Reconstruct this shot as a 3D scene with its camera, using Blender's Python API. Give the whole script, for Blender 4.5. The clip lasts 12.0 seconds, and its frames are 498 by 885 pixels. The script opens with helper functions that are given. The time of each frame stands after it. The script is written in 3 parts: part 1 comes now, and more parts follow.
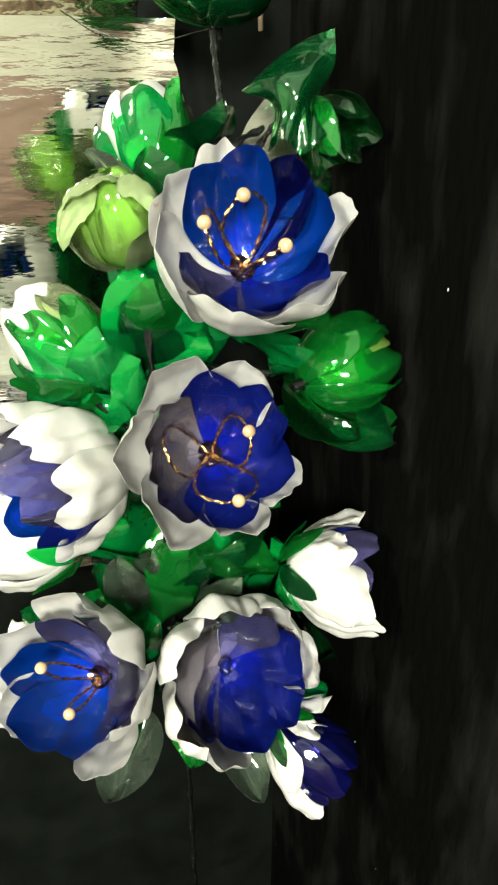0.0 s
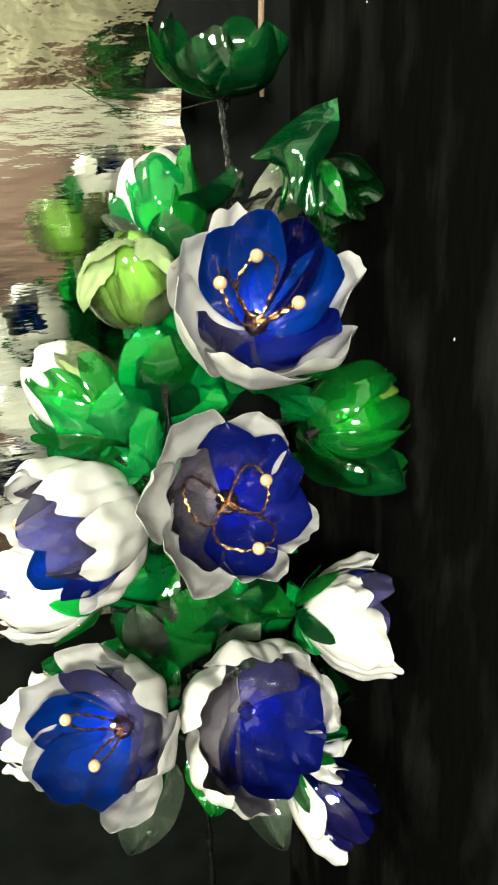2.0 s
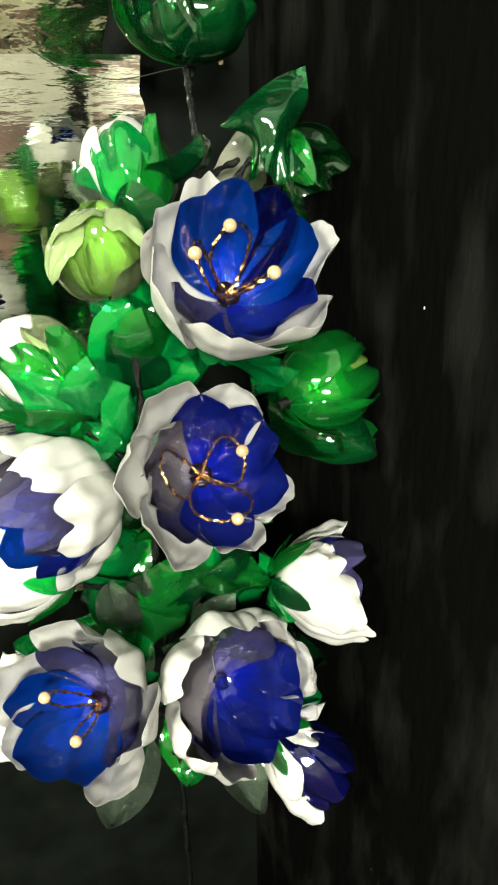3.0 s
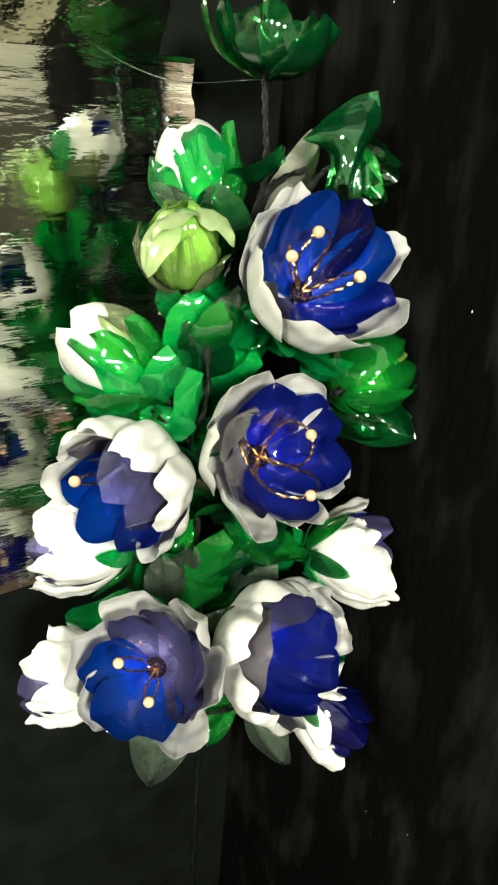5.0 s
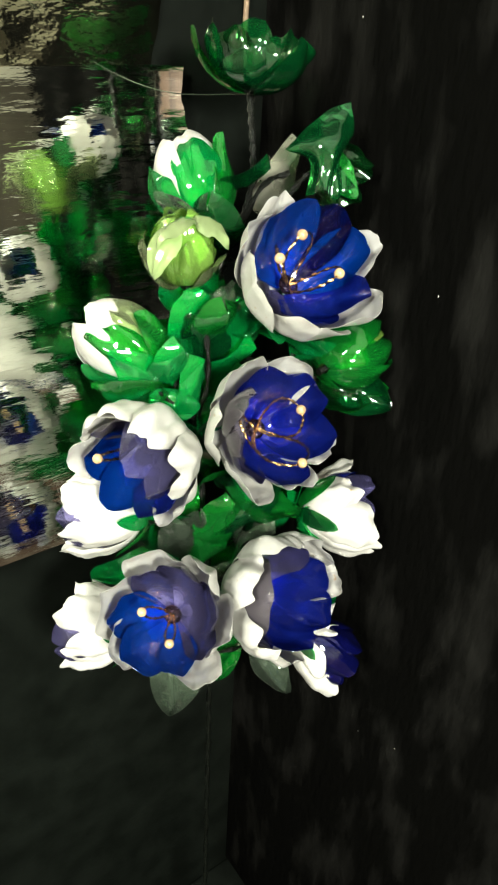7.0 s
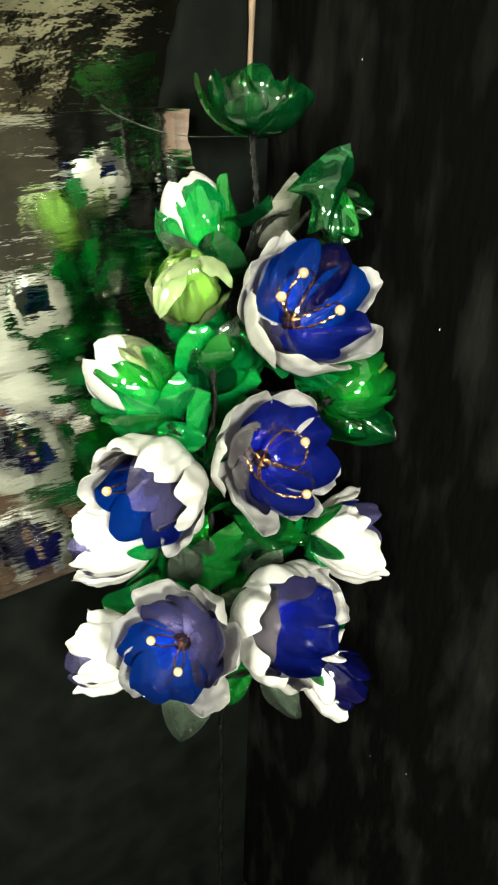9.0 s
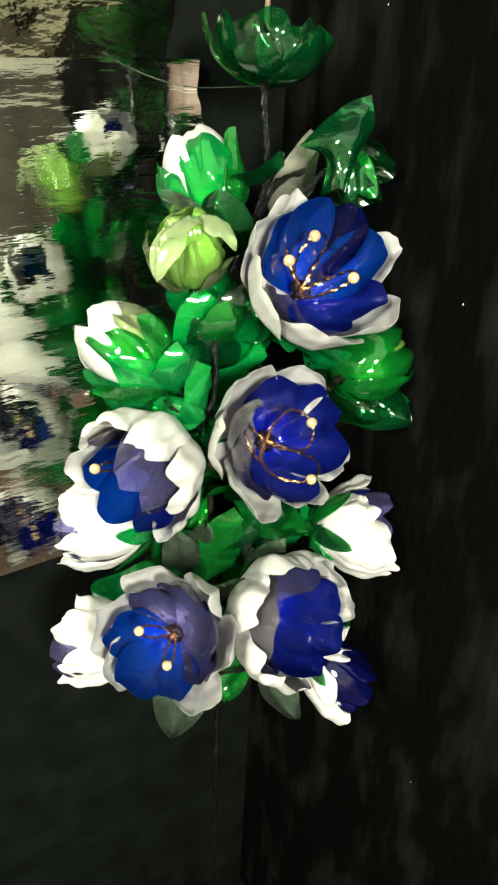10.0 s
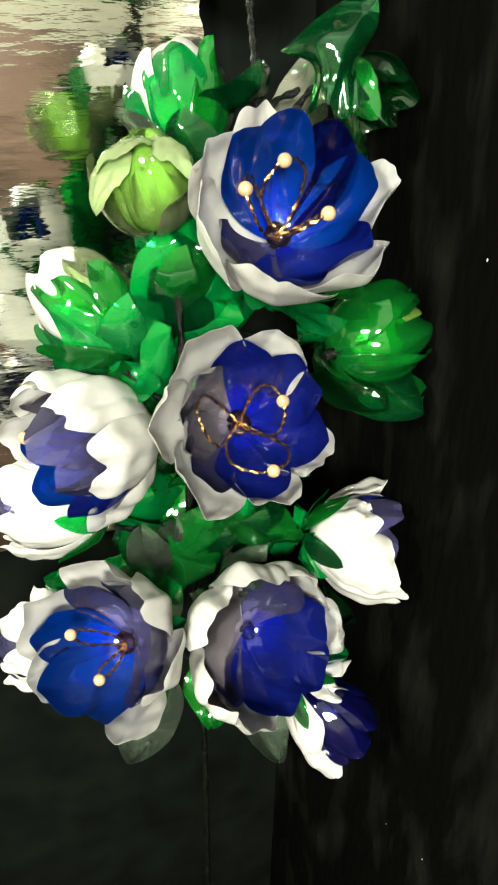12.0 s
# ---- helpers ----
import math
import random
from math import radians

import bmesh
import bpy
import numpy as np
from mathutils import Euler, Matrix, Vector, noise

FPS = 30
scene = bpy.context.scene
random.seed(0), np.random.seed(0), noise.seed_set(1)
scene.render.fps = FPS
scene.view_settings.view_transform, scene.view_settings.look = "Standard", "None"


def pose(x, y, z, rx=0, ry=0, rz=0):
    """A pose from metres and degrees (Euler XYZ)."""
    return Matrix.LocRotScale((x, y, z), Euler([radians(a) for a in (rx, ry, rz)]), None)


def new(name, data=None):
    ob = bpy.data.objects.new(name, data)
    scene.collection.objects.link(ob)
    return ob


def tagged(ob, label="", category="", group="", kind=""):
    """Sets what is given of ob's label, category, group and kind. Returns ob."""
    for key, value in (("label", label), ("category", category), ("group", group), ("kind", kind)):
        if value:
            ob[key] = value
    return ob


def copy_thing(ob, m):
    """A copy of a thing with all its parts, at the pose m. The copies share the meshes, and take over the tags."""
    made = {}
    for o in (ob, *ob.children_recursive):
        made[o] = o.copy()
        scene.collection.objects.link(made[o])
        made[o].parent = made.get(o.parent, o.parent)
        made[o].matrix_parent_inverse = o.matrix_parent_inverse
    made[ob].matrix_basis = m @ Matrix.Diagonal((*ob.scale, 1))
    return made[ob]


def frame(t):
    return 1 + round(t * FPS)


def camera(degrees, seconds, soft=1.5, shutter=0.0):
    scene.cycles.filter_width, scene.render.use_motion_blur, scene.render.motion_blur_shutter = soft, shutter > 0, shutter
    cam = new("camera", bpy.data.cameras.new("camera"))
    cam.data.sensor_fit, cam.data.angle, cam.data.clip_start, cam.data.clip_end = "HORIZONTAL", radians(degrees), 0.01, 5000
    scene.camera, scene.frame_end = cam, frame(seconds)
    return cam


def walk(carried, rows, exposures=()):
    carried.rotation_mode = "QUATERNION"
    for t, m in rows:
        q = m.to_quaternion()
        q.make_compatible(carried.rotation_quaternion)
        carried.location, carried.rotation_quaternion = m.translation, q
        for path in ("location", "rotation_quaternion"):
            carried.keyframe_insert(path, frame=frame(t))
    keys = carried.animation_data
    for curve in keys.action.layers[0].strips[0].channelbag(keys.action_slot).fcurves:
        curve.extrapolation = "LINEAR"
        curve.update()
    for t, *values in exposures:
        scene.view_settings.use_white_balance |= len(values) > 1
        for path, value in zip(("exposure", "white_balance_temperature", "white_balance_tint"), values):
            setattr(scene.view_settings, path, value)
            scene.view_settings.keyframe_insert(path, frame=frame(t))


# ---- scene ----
cam = camera(36.9, 12.0, 2.2)
METRES, EYE, TILT, LEAN, TURN = 0.36, 1.5, -27.0, 0.0, 0.0
ROWS = [
    (0.0, 0.0, 0.0, 0.0, -0.0, 0.0, 0.0),
    (0.5, -0.0103, -0.0162, 0.0101, 0.46, 1.88, -0.11),
    (1.0, -0.0137, -0.0249, 0.0153, 1.07, 3.08, 0.46),
    (1.5, -0.0141, -0.031, 0.0165, 1.11, 3.67, 1.3),
    (2.0, -0.0238, -0.0255, 0.0123, -0.26, 2.94, 1.61),
    (2.5, -0.039, -0.0208, 0.0061, -2.09, 2.03, 2.55),
    (4.5, -0.2273, -0.0674, 0.0143, -12.65, -1.02, 2.72),
    (5.0, -0.3034, -0.0781, 0.021, -13.69, -0.89, 2.59),
    (5.5, -0.3431, -0.1382, 0.0246, -15.02, -1.53, 2.84),
    (6.0, -0.3836, -0.1729, 0.0437, -14.25, -2.51, 3.39),
    (6.5, -0.3788, -0.1945, 0.0578, -14.33, -3.72, 4.02),
    (7.0, -0.3524, -0.2109, 0.0645, -14.89, -4.9, 4.67),
    (7.5, -0.3409, -0.2437, 0.0963, -14.17, -3.22, 5.2),
    (9.5, -0.3196, -0.2305, 0.0847, -12.75, -4.07, 4.71),
    (10.0, -0.2886, -0.1598, 0.0673, -11.59, -4.29, 3.41),
    (10.5, -0.2356, -0.0896, 0.0547, -9.16, -3.84, 0.59),
    (11.0, -0.1755, -0.0376, 0.0406, -4.86, -2.97, -0.35),
    (11.5, -0.1001, -0.0129, 0.0169, -2.45, -2.99, -0.09),
    (12.0, -0.0568, 0.0028, 0.0096, -1.31, -2.98, -0.32),
]
walk(cam, [(t, pose(0, 0, EYE, TILT, LEAN, TURN) @ pose(METRES * x, METRES * y, METRES * z, 90 + pitch, roll, yaw)) for t, x, y, z, yaw, pitch, roll in ROWS])

# ---------------------------------------------------------------- world and lamps
world = bpy.data.worlds.new("room_air")
scene.world = world
world.use_nodes = True
world.node_tree.nodes["Background"].inputs[0].default_value = (0.9, 0.95, 0.85, 1)
world.node_tree.nodes["Background"].inputs[1].default_value = 0.02

# the room is laid out from the corner behind the flowers:
# a runs along the back wall to the left, b comes from it into the room
CORNER = Matrix(((-0.9373, 0.3484, 0, 0.020), (-0.3484, -0.9373, 0, 0.4395), (0, 0, 1, 0), (0, 0, 0, 1)))


# two unseen lights added to brighten the flowers, inside made-up pendant shades
for where, watts in (((0.42, 1.05, 1.76), 134), ((1.00, 0.70, 2.00), 86)):
    added_point = bpy.data.lights.new("added_light", "POINT")
    added_point.energy, added_point.color, added_point.shadow_soft_size = watts, (0.99, 1.0, 0.88), 0.105
    new("added_light", added_point).matrix_world = CORNER @ pose(*where)

# ---------------------------------------------------------------- materials


def material(name):
    m = bpy.data.materials.new(name)
    m.use_nodes = True
    nt = m.node_tree
    nt.nodes.clear()
    out = nt.nodes.new("ShaderNodeOutputMaterial")
    return m, nt, out


def node(nt, kind, **sets):
    n = nt.nodes.new(kind)
    for k, v in sets.items():
        n.inputs[k].default_value = v
    return n


def noise_on(nt, scale, detail=3.0, stretch=(1, 1, 1), space="Object", ridged=False):
    co = nt.nodes.new("ShaderNodeTexCoord")
    mp = nt.nodes.new("ShaderNodeMapping")
    mp.inputs["Scale"].default_value = stretch
    nz = node(nt, "ShaderNodeTexNoise", Scale=scale, Detail=detail)
    if ridged:
        nz.noise_type = "RIDGED_MULTIFRACTAL"
    nt.links.new(co.outputs[space], mp.inputs[0])
    nt.links.new(mp.outputs[0], nz.inputs["Vector"])
    return nz


def ramp(nt, src, lo, hi, c0, c1):
    r = nt.nodes.new("ShaderNodeValToRGB")
    r.color_ramp.elements[0].position, r.color_ramp.elements[1].position = lo, hi
    r.color_ramp.elements[0].color, r.color_ramp.elements[1].color = (*c0, 1), (*c1, 1)
    nt.links.new(src, r.inputs[0])
    return r


def bump(nt, src, strength, distance):
    b = node(nt, "ShaderNodeBump", Strength=strength, Distance=distance)
    nt.links.new(src, b.inputs["Height"])
    return b


def solid(name, c0, c1, rough=0.5, metal=0.0, scale=60, stretch=(1, 1, 1), bump_by=0.2, depth=0.001, lo=0.35, hi=0.65, sheen=0.0, space="Object", spec=0.5):
    """An opaque surface with mottled colour and fine relief."""
    m, nt, out = material(name)
    p = node(nt, "ShaderNodeBsdfPrincipled", Roughness=rough, Metallic=metal)
    p.inputs["Specular IOR Level"].default_value = spec
    nz = noise_on(nt, scale, 4.0, stretch, space)
    r = ramp(nt, nz.outputs[0], lo, hi, c0, c1)
    nt.links.new(r.outputs[0], p.inputs["Base Color"])
    fine = noise_on(nt, scale * 5, 3.0, stretch, space)
    b = bump(nt, fine.outputs[0], bump_by, depth)
    nt.links.new(b.outputs[0], p.inputs["Normal"])
    p.inputs["Sheen Weight"].default_value = sheen
    nt.links.new(p.outputs[0], out.inputs[0])
    return m


def film(name, clear, body, share, gloss_rough=0.05, scale=46, bump_by=0.75):
    """Coloured bottle plastic: lets light through in its colour, scatters a little, and shines."""
    m, nt, out = material(name)
    tr = nt.nodes.new("ShaderNodeBsdfTransparent")
    nz = noise_on(nt, scale, 2.0)
    dull = tuple(c * 0.8 for c in clear)
    rc = ramp(nt, nz.outputs[0], 0.3, 0.7, dull, clear)
    nt.links.new(rc.outputs[0], tr.inputs[0])
    df = node(nt, "ShaderNodeBsdfDiffuse", Color=(*body, 1))
    tl = node(nt, "ShaderNodeBsdfTranslucent", Color=(*body, 1))
    both = node(nt, "ShaderNodeMixShader", Fac=0.45)
    nt.links.new(df.outputs[0], both.inputs[1])
    nt.links.new(tl.outputs[0], both.inputs[2])
    mix = node(nt, "ShaderNodeMixShader", Fac=share)
    nt.links.new(tr.outputs[0], mix.inputs[1])
    nt.links.new(both.outputs[0], mix.inputs[2])
    gl = node(nt, "ShaderNodeBsdfGlossy", Roughness=gloss_rough)
    wave = noise_on(nt, scale, 1.0, ridged=True)
    broad = bump(nt, wave.outputs[0], bump_by, 0.0022)
    crease = noise_on(nt, scale * 2.6, 2.0, (1.0, 1.0, 0.5), ridged=True)
    b = bump(nt, crease.outputs[0], 0.36, 0.0010)
    nt.links.new(broad.outputs[0], b.inputs["Normal"])
    nt.links.new(b.outputs[0], gl.inputs["Normal"])
    fr = node(nt, "ShaderNodeFresnel", IOR=1.74)
    nt.links.new(b.outputs[0], fr.inputs["Normal"])
    top = nt.nodes.new("ShaderNodeMixShader")
    nt.links.new(fr.outputs[0], top.inputs[0])
    nt.links.new(mix.outputs[0], top.inputs[1])
    nt.links.new(gl.outputs[0], top.inputs[2])
    nt.links.new(top.outputs[0], out.inputs[0])
    return m


def white_plastic():
    m, nt, out = material("white_plastic")
    p = node(nt, "ShaderNodeBsdfPrincipled", Roughness=0.32)
    nz = noise_on(nt, 90, 4.0)
    r = ramp(nt, nz.outputs[0], 0.25, 0.6, (0.375, 0.36, 0.325), (0.435, 0.428, 0.40))
    speck = noise_on(nt, 150, 2.0)
    where = ramp(nt, speck.outputs[0], 0.70, 0.78, (0, 0, 0), (1, 1, 1))
    stain = nt.nodes.new("ShaderNodeMixRGB")
    stain.inputs[2].default_value = (0.30, 0.21, 0.12, 1)
    nt.links.new(where.outputs[0], stain.inputs[0])
    nt.links.new(r.outputs[0], stain.inputs[1])
    nt.links.new(stain.outputs[0], p.inputs["Base Color"])
    fold = noise_on(nt, 42, 2.0, ridged=True)
    b = bump(nt, fold.outputs[0], 0.34, 0.0024)
    nt.links.new(b.outputs[0], p.inputs["Normal"])
    tl = node(nt, "ShaderNodeBsdfTranslucent", Color=(0.66, 0.66, 0.62, 1))
    mix = node(nt, "ShaderNodeMixShader", Fac=0.14)
    nt.links.new(p.outputs[0], mix.inputs[1])
    nt.links.new(tl.outputs[0], mix.inputs[2])
    nt.links.new(mix.outputs[0], out.inputs[0])
    return m


WHITE = white_plastic()
BLUE = film("blue_plastic", (0.10, 0.26, 0.94), (0.004, 0.12, 0.90), 0.20)
NAVY = film("deep_blue_plastic", (0.16, 0.16, 0.86), (0.016, 0.042, 0.58), 0.21)
INK = film("clear_navy_plastic", (0.17, 0.17, 0.46), (0.010, 0.014, 0.22), 0.13)
PLUM = film("plum_plastic", (0.80, 0.68, 0.76), (0.08, 0.04, 0.07), 0.20)
PALE = film("pale_green_plastic", (0.86, 0.95, 0.68), (0.60, 0.74, 0.36), 0.17)
VIOLET = film("violet_plastic", (0.81, 0.79, 0.94), (0.24, 0.22, 0.52), 0.15)
SMOKE = film("smoky_plastic", (0.82, 0.79, 0.84), (0.42, 0.37, 0.42), 0.24)
EMERALD = film("emerald_plastic", (0.12, 0.84, 0.32), (0.004, 0.56, 0.11), 0.23)
GREEN = film("green_plastic", (0.20, 0.80, 0.26), (0.012, 0.44, 0.055), 0.18)
DARKGREEN = film("dark_green_plastic", (0.30, 0.72, 0.40), (0.006, 0.20, 0.05), 0.13)
MOSS = film("thin_dark_green_plastic", (0.50, 0.74, 0.52), (0.006, 0.10, 0.02), 0.12)
LIME = film("lime_plastic", (0.78, 0.98, 0.46), (0.46, 0.86, 0.15), 0.30)
SHEER = film("sheer_pale_plastic", (0.86, 0.88, 0.78), (0.55, 0.55, 0.43), 0.36)
CLEAR = film("clear_green_plastic", (0.88, 0.95, 0.86), (0.40, 0.54, 0.38), 0.07)
GOLD = solid("gold_wire", (0.30, 0.16, 0.07), (0.80, 0.52, 0.22), 0.24, 1.0, 420, bump_by=0.6, depth=0.0006, lo=0.42, hi=0.55)
PEARL = solid("pearl", (0.32, 0.20, 0.10), (0.41, 0.28, 0.15), 0.2, 0.0, 200, bump_by=0.05)
WIRE = solid("dark_stem_tape", (0.0010, 0.0014, 0.0010), (0.004, 0.005, 0.0035), 0.28, 0.0, 300, bump_by=0.7, depth=0.0015, spec=0.16)
VELVET = solid("black_velvet", (0.0017, 0.0017, 0.0015), (0.0098, 0.0096, 0.0086), 1.0, 0.0, 34, (1, 1, 0.36), 0.6, 0.002, 0.50, 0.84, 0.0, spec=0.0)
BLACK = solid("black_backing", (0.0021, 0.0028, 0.0021), (0.0042, 0.0054, 0.0042), 0.5, 0.0, 30, (1, 1, 1), 0.3, 0.001, spec=0.06)
GREY = solid("brown_grey_wall_paint", (0.030, 0.026, 0.020), (0.050, 0.044, 0.034), 0.8, 0.0, 14)
CREAM = solid("cream_wall_paint", (0.23, 0.22, 0.165), (0.29, 0.28, 0.21), 0.8, 0.0, 6)
CEILING = solid("white_ceiling_paint", (0.74, 0.74, 0.70), (0.80, 0.80, 0.76), 0.85, 0.0, 6)
FLOOR = solid("brown_floor_boards", (0.045, 0.032, 0.024), (0.09, 0.065, 0.048), 0.4, 0.0, 5, (1, 8, 1))
WOOD = solid("raw_wood", (0.12, 0.08, 0.05), (0.26, 0.175, 0.105), 0.75, 0.0, 120, (1, 1, 0.15), 0.4, 0.001)
DADO = solid("dark_brown_panelling", (0.046, 0.027, 0.019), (0.110, 0.066, 0.044), 0.5, 0.0, 9, (1, 1, 0.2), 0.2, 0.001)
# for an added panel that gives the foil a dark reflection
OLIVE = solid("dark_olive_mirrored_panel", (0.017, 0.015, 0.010), (0.044, 0.038, 0.025), 0.5, 0.0, 9, (1, 1, 0.2), 0.2, 0.001)
ENAMEL = solid("white_enamel", (0.36, 0.36, 0.32), (0.44, 0.44, 0.40), 0.4, 0.0, 5)


def foil_material(name, broad_by, fine_by, tint, flat, rough):
    m, nt, out = material(name)
    p = node(nt, "ShaderNodeBsdfPrincipled", Roughness=rough, Metallic=1.0)
    nz = noise_on(nt, 30, 3.0, (1, 1, 4))
    r = ramp(nt, nz.outputs[0], 0.3, 0.7, tuple(c * 0.86 for c in tint), tint)
    nt.links.new(r.outputs[0], p.inputs["Base Color"])
    broad = noise_on(nt, 16, 2.0, (1, 1, flat))
    b1 = bump(nt, broad.outputs[0], broad_by, 0.004)
    fine = noise_on(nt, 60, 3.0, (1, 1, flat * 1.2))
    b2 = bump(nt, fine.outputs[0], fine_by, 0.0012)
    nt.links.new(b1.outputs[0], b2.inputs["Normal"])
    nt.links.new(b2.outputs[0], p.inputs["Normal"])
    nt.links.new(p.outputs[0], out.inputs[0])
    return m


FOIL = foil_material("mirror_foil", 0.14, 0.13, (0.93, 0.95, 0.87), 4.5, 0.05)
CRUMPLED = foil_material("crumpled_mirror_foil", 0.40, 0.70, (0.66, 0.65, 0.49), 1.6, 0.10)

# ---------------------------------------------------------------- mesh helpers


def part(name, bm, mat, parent=None, label="", smooth=True):
    me = bpy.data.meshes.new(name)
    bm.normal_update()
    for e in bm.edges:
        e.smooth = e.calc_face_angle(0.0) < 1.1
    bm.to_mesh(me)
    bm.free()
    if smooth:
        for f in me.polygons:
            f.use_smooth = True
    me.materials.append(mat)
    ob = new(name, me)
    if parent is not None:
        ob.parent = parent
    if label:
        ob["label"] = label
    return ob


def box(bm, lo, hi, m=Matrix()):
    r = bmesh.ops.create_cube(bm, size=1.0)
    size = [h - l for l, h in zip(lo, hi)]
    mid = [(h + l) / 2 for l, h in zip(lo, hi)]
    bmesh.ops.transform(bm, matrix=m @ Matrix.LocRotScale(mid, None, size), verts=r["verts"])
    return bm


def slab(name, lo, hi, mat, label, category, bevel=0.0):
    bm = box(bmesh.new(), lo, hi, CORNER)
    if bevel:
        bmesh.ops.bevel(bm, geom=bm.edges[:], offset=bevel, segments=2, affect="EDGES")
    return tagged(part(name, bm, mat, smooth=False), label, category, kind="structure")


def sheet(bm, grid, thick):
    """A thin closed sheet from a grid of points (rows of Vectors)."""
    nv, nu = len(grid), len(grid[0])
    top, low = [], []
    for j in range(nv):
        for i in range(nu):
            du = grid[j][min(i + 1, nu - 1)] - grid[j][max(i - 1, 0)]
            dv = grid[min(j + 1, nv - 1)][i] - grid[max(j - 1, 0)][i]
            n = du.cross(dv)
            n = n.normalized() if n.length > 1e-12 else Vector((0, 0, 1))
            h = thick / 2 * (0.2 if i in (0, nu - 1) or j in (0, nv - 1) else 1.0)
            top.append(bm.verts.new(grid[j][i] + n * h))
            low.append(bm.verts.new(grid[j][i] - n * h))
    for j in range(nv - 1):
        for i in range(nu - 1):
            a, b, c, d = j * nu + i, j * nu + i + 1, (j + 1) * nu + i + 1, (j + 1) * nu + i
            bm.faces.new((top[a], top[b], top[c], top[d]))
            bm.faces.new((low[d], low[c], low[b], low[a]))
    ring = [i for i in range(nu)] + [j * nu + nu - 1 for j in range(1, nv)]
    ring += [(nv - 1) * nu + i for i in range(nu - 2, -1, -1)] + [j * nu for j in range(nv - 2, 0, -1)]
    for k in range(len(ring)):
        a, b = ring[k], ring[(k + 1) % len(ring)]
        bm.faces.new((top[b], top[a], low[a], low[b]))
    return bm


def tube(bm, path, radius, sides=6, twist=0.0):
    """A tube along points; twist adds the ripple of twisted wire."""
    rings = []
    n = len(path)
    for k, p in enumerate(path):
        d = (path[min(k + 1, n - 1)] - path[max(k - 1, 0)]).normalized()
        s = d.cross(Vector((0.31, 0.87, 0.38))).normalized()
        t = d.cross(s)
        r = radius(k / (n - 1)) if callable(radius) else radius
        ring = []
        for i in range(sides):
            a = 2 * math.pi * i / sides
            q = r * (1 + twist * math.cos(2 * a + k * 1.1))
            ring.append(bm.verts.new(p + s * (q * math.cos(a)) + t * (q * math.sin(a))))
        rings.append(ring)
    for k in range(n - 1):
        for i in range(sides):
            j = (i + 1) % sides
            bm.faces.new((rings[k][i], rings[k][j], rings[k + 1][j], rings[k + 1][i]))
    bm.faces.new(rings[0][::-1])
    bm.faces.new(rings[-1])
    return bm


def spline(points, steps=12):
    """A smooth run of points through the given ones."""
    p = [Vector(q) for q in points]
    p = [p[0] * 2 - p[1]] + p + [p[-1] * 2 - p[-2]]
    out = []
    for k in range(1, len(p) - 2):
        for i in range(steps):
            t = i / steps
            a, b, c, d = p[k - 1], p[k], p[k + 1], p[k + 2]
            out.append(0.5 * ((2 * b) + (c - a) * t + (2 * a - 5 * b + 4 * c - d) * t * t + (3 * b - a - 3 * c + d) * t ** 3))
    out.append(p[-2])
    return out


def aim(centre, yaw, pitch, roll=0.0):
    """A frame at centre whose z axis points at yaw degrees right of the room side and pitch degrees up."""
    y, p = radians(yaw), radians(pitch)
    z = Vector((math.sin(y) * math.cos(p), -math.cos(y) * math.cos(p), math.sin(p)))
    x = Vector((0, 0, 1)).cross(z).normalized()
    rot = Matrix((x, z.cross(x), z)).transposed().to_4x4()
    return Matrix.Translation(centre) @ rot @ Matrix.Rotation(radians(roll), 4, "Z")


def ball(bm, centre, r, u=16, v=10):
    q = bmesh.ops.create_uvsphere(bm, u_segments=u, v_segments=v, radius=r)
    bmesh.ops.translate(bm, vec=centre, verts=q["verts"])
    return bm


# ---------------------------------------------------------------- petals


def petal(theta, half, R, D, a0=12, a1=95, drop=0.12, pw=2.6, wav=0.04, crumple=0.0012, over=0.0015, curl=0.0, flare=0.0, seed=0.0, nu=18, nv=14, thick=0.0005, folds=0.0, rings=0.0, lobes=0.0, nick=0.0, puff=0.0):
    """A cupped petal, a sector of a bowl whose rim is at z = 0 and whose foot is at z = -D."""
    th, hw = radians(theta), radians(half)
    grid = []
    for j in range(nv + 1):
        row = []
        for i in range(nu + 1):
            u = 2 * i / nu - 1
            edge = 1 - drop * abs(u) ** pw + wav * (noise.noise(Vector((u * 1.7, seed, 1.7))) + 0.28 * noise.noise(Vector((u * 5.0, seed, 4.1))))
            lobe = math.sqrt(0.03 + 0.97 * math.cos(u * lobes * math.pi / 2 + seed * 1.9) ** 2) if lobes else 1.0
            edge -= nick * (1 - lobe)
            s = j / nv * edge
            a = radians(a0 + (a1 - a0) * s)
            r = R * math.sin(a) * (1 + curl * u * u * s) + over * u * s
            r += flare * R * max(0.0, s - 0.7) ** 2 * 11
            q = Vector((u * 1.5 + seed * 5.1, s * 2.0, seed))
            r += crumple * s * s * (noise.noise(q) + 0.35 * noise.noise(q * 2.3))
            r += folds * s * s * (0.55 - abs(math.sin(u * 3.6 + seed * 2.3 + s * 0.8)))
            r += rings * math.sin(s * 26 + seed) * max(0.0, s - 0.45)
            r += puff * ((lobe - 0.3) * s + 0.9 * (math.cos(u * math.pi / 2) - 0.5)) * s
            z = -D * math.cos(a) + crumple * s * s * 1.2 * noise.noise(q * 1.4 + Vector((9, 3, 1)))
            w = th + hw * u * (1.0 - 0.12 * s * s)
            row.append(Vector((r * math.cos(w), r * math.sin(w), z)))
        grid.append(row)
    return sheet(bmesh.new(), grid, thick)


BELLS = []


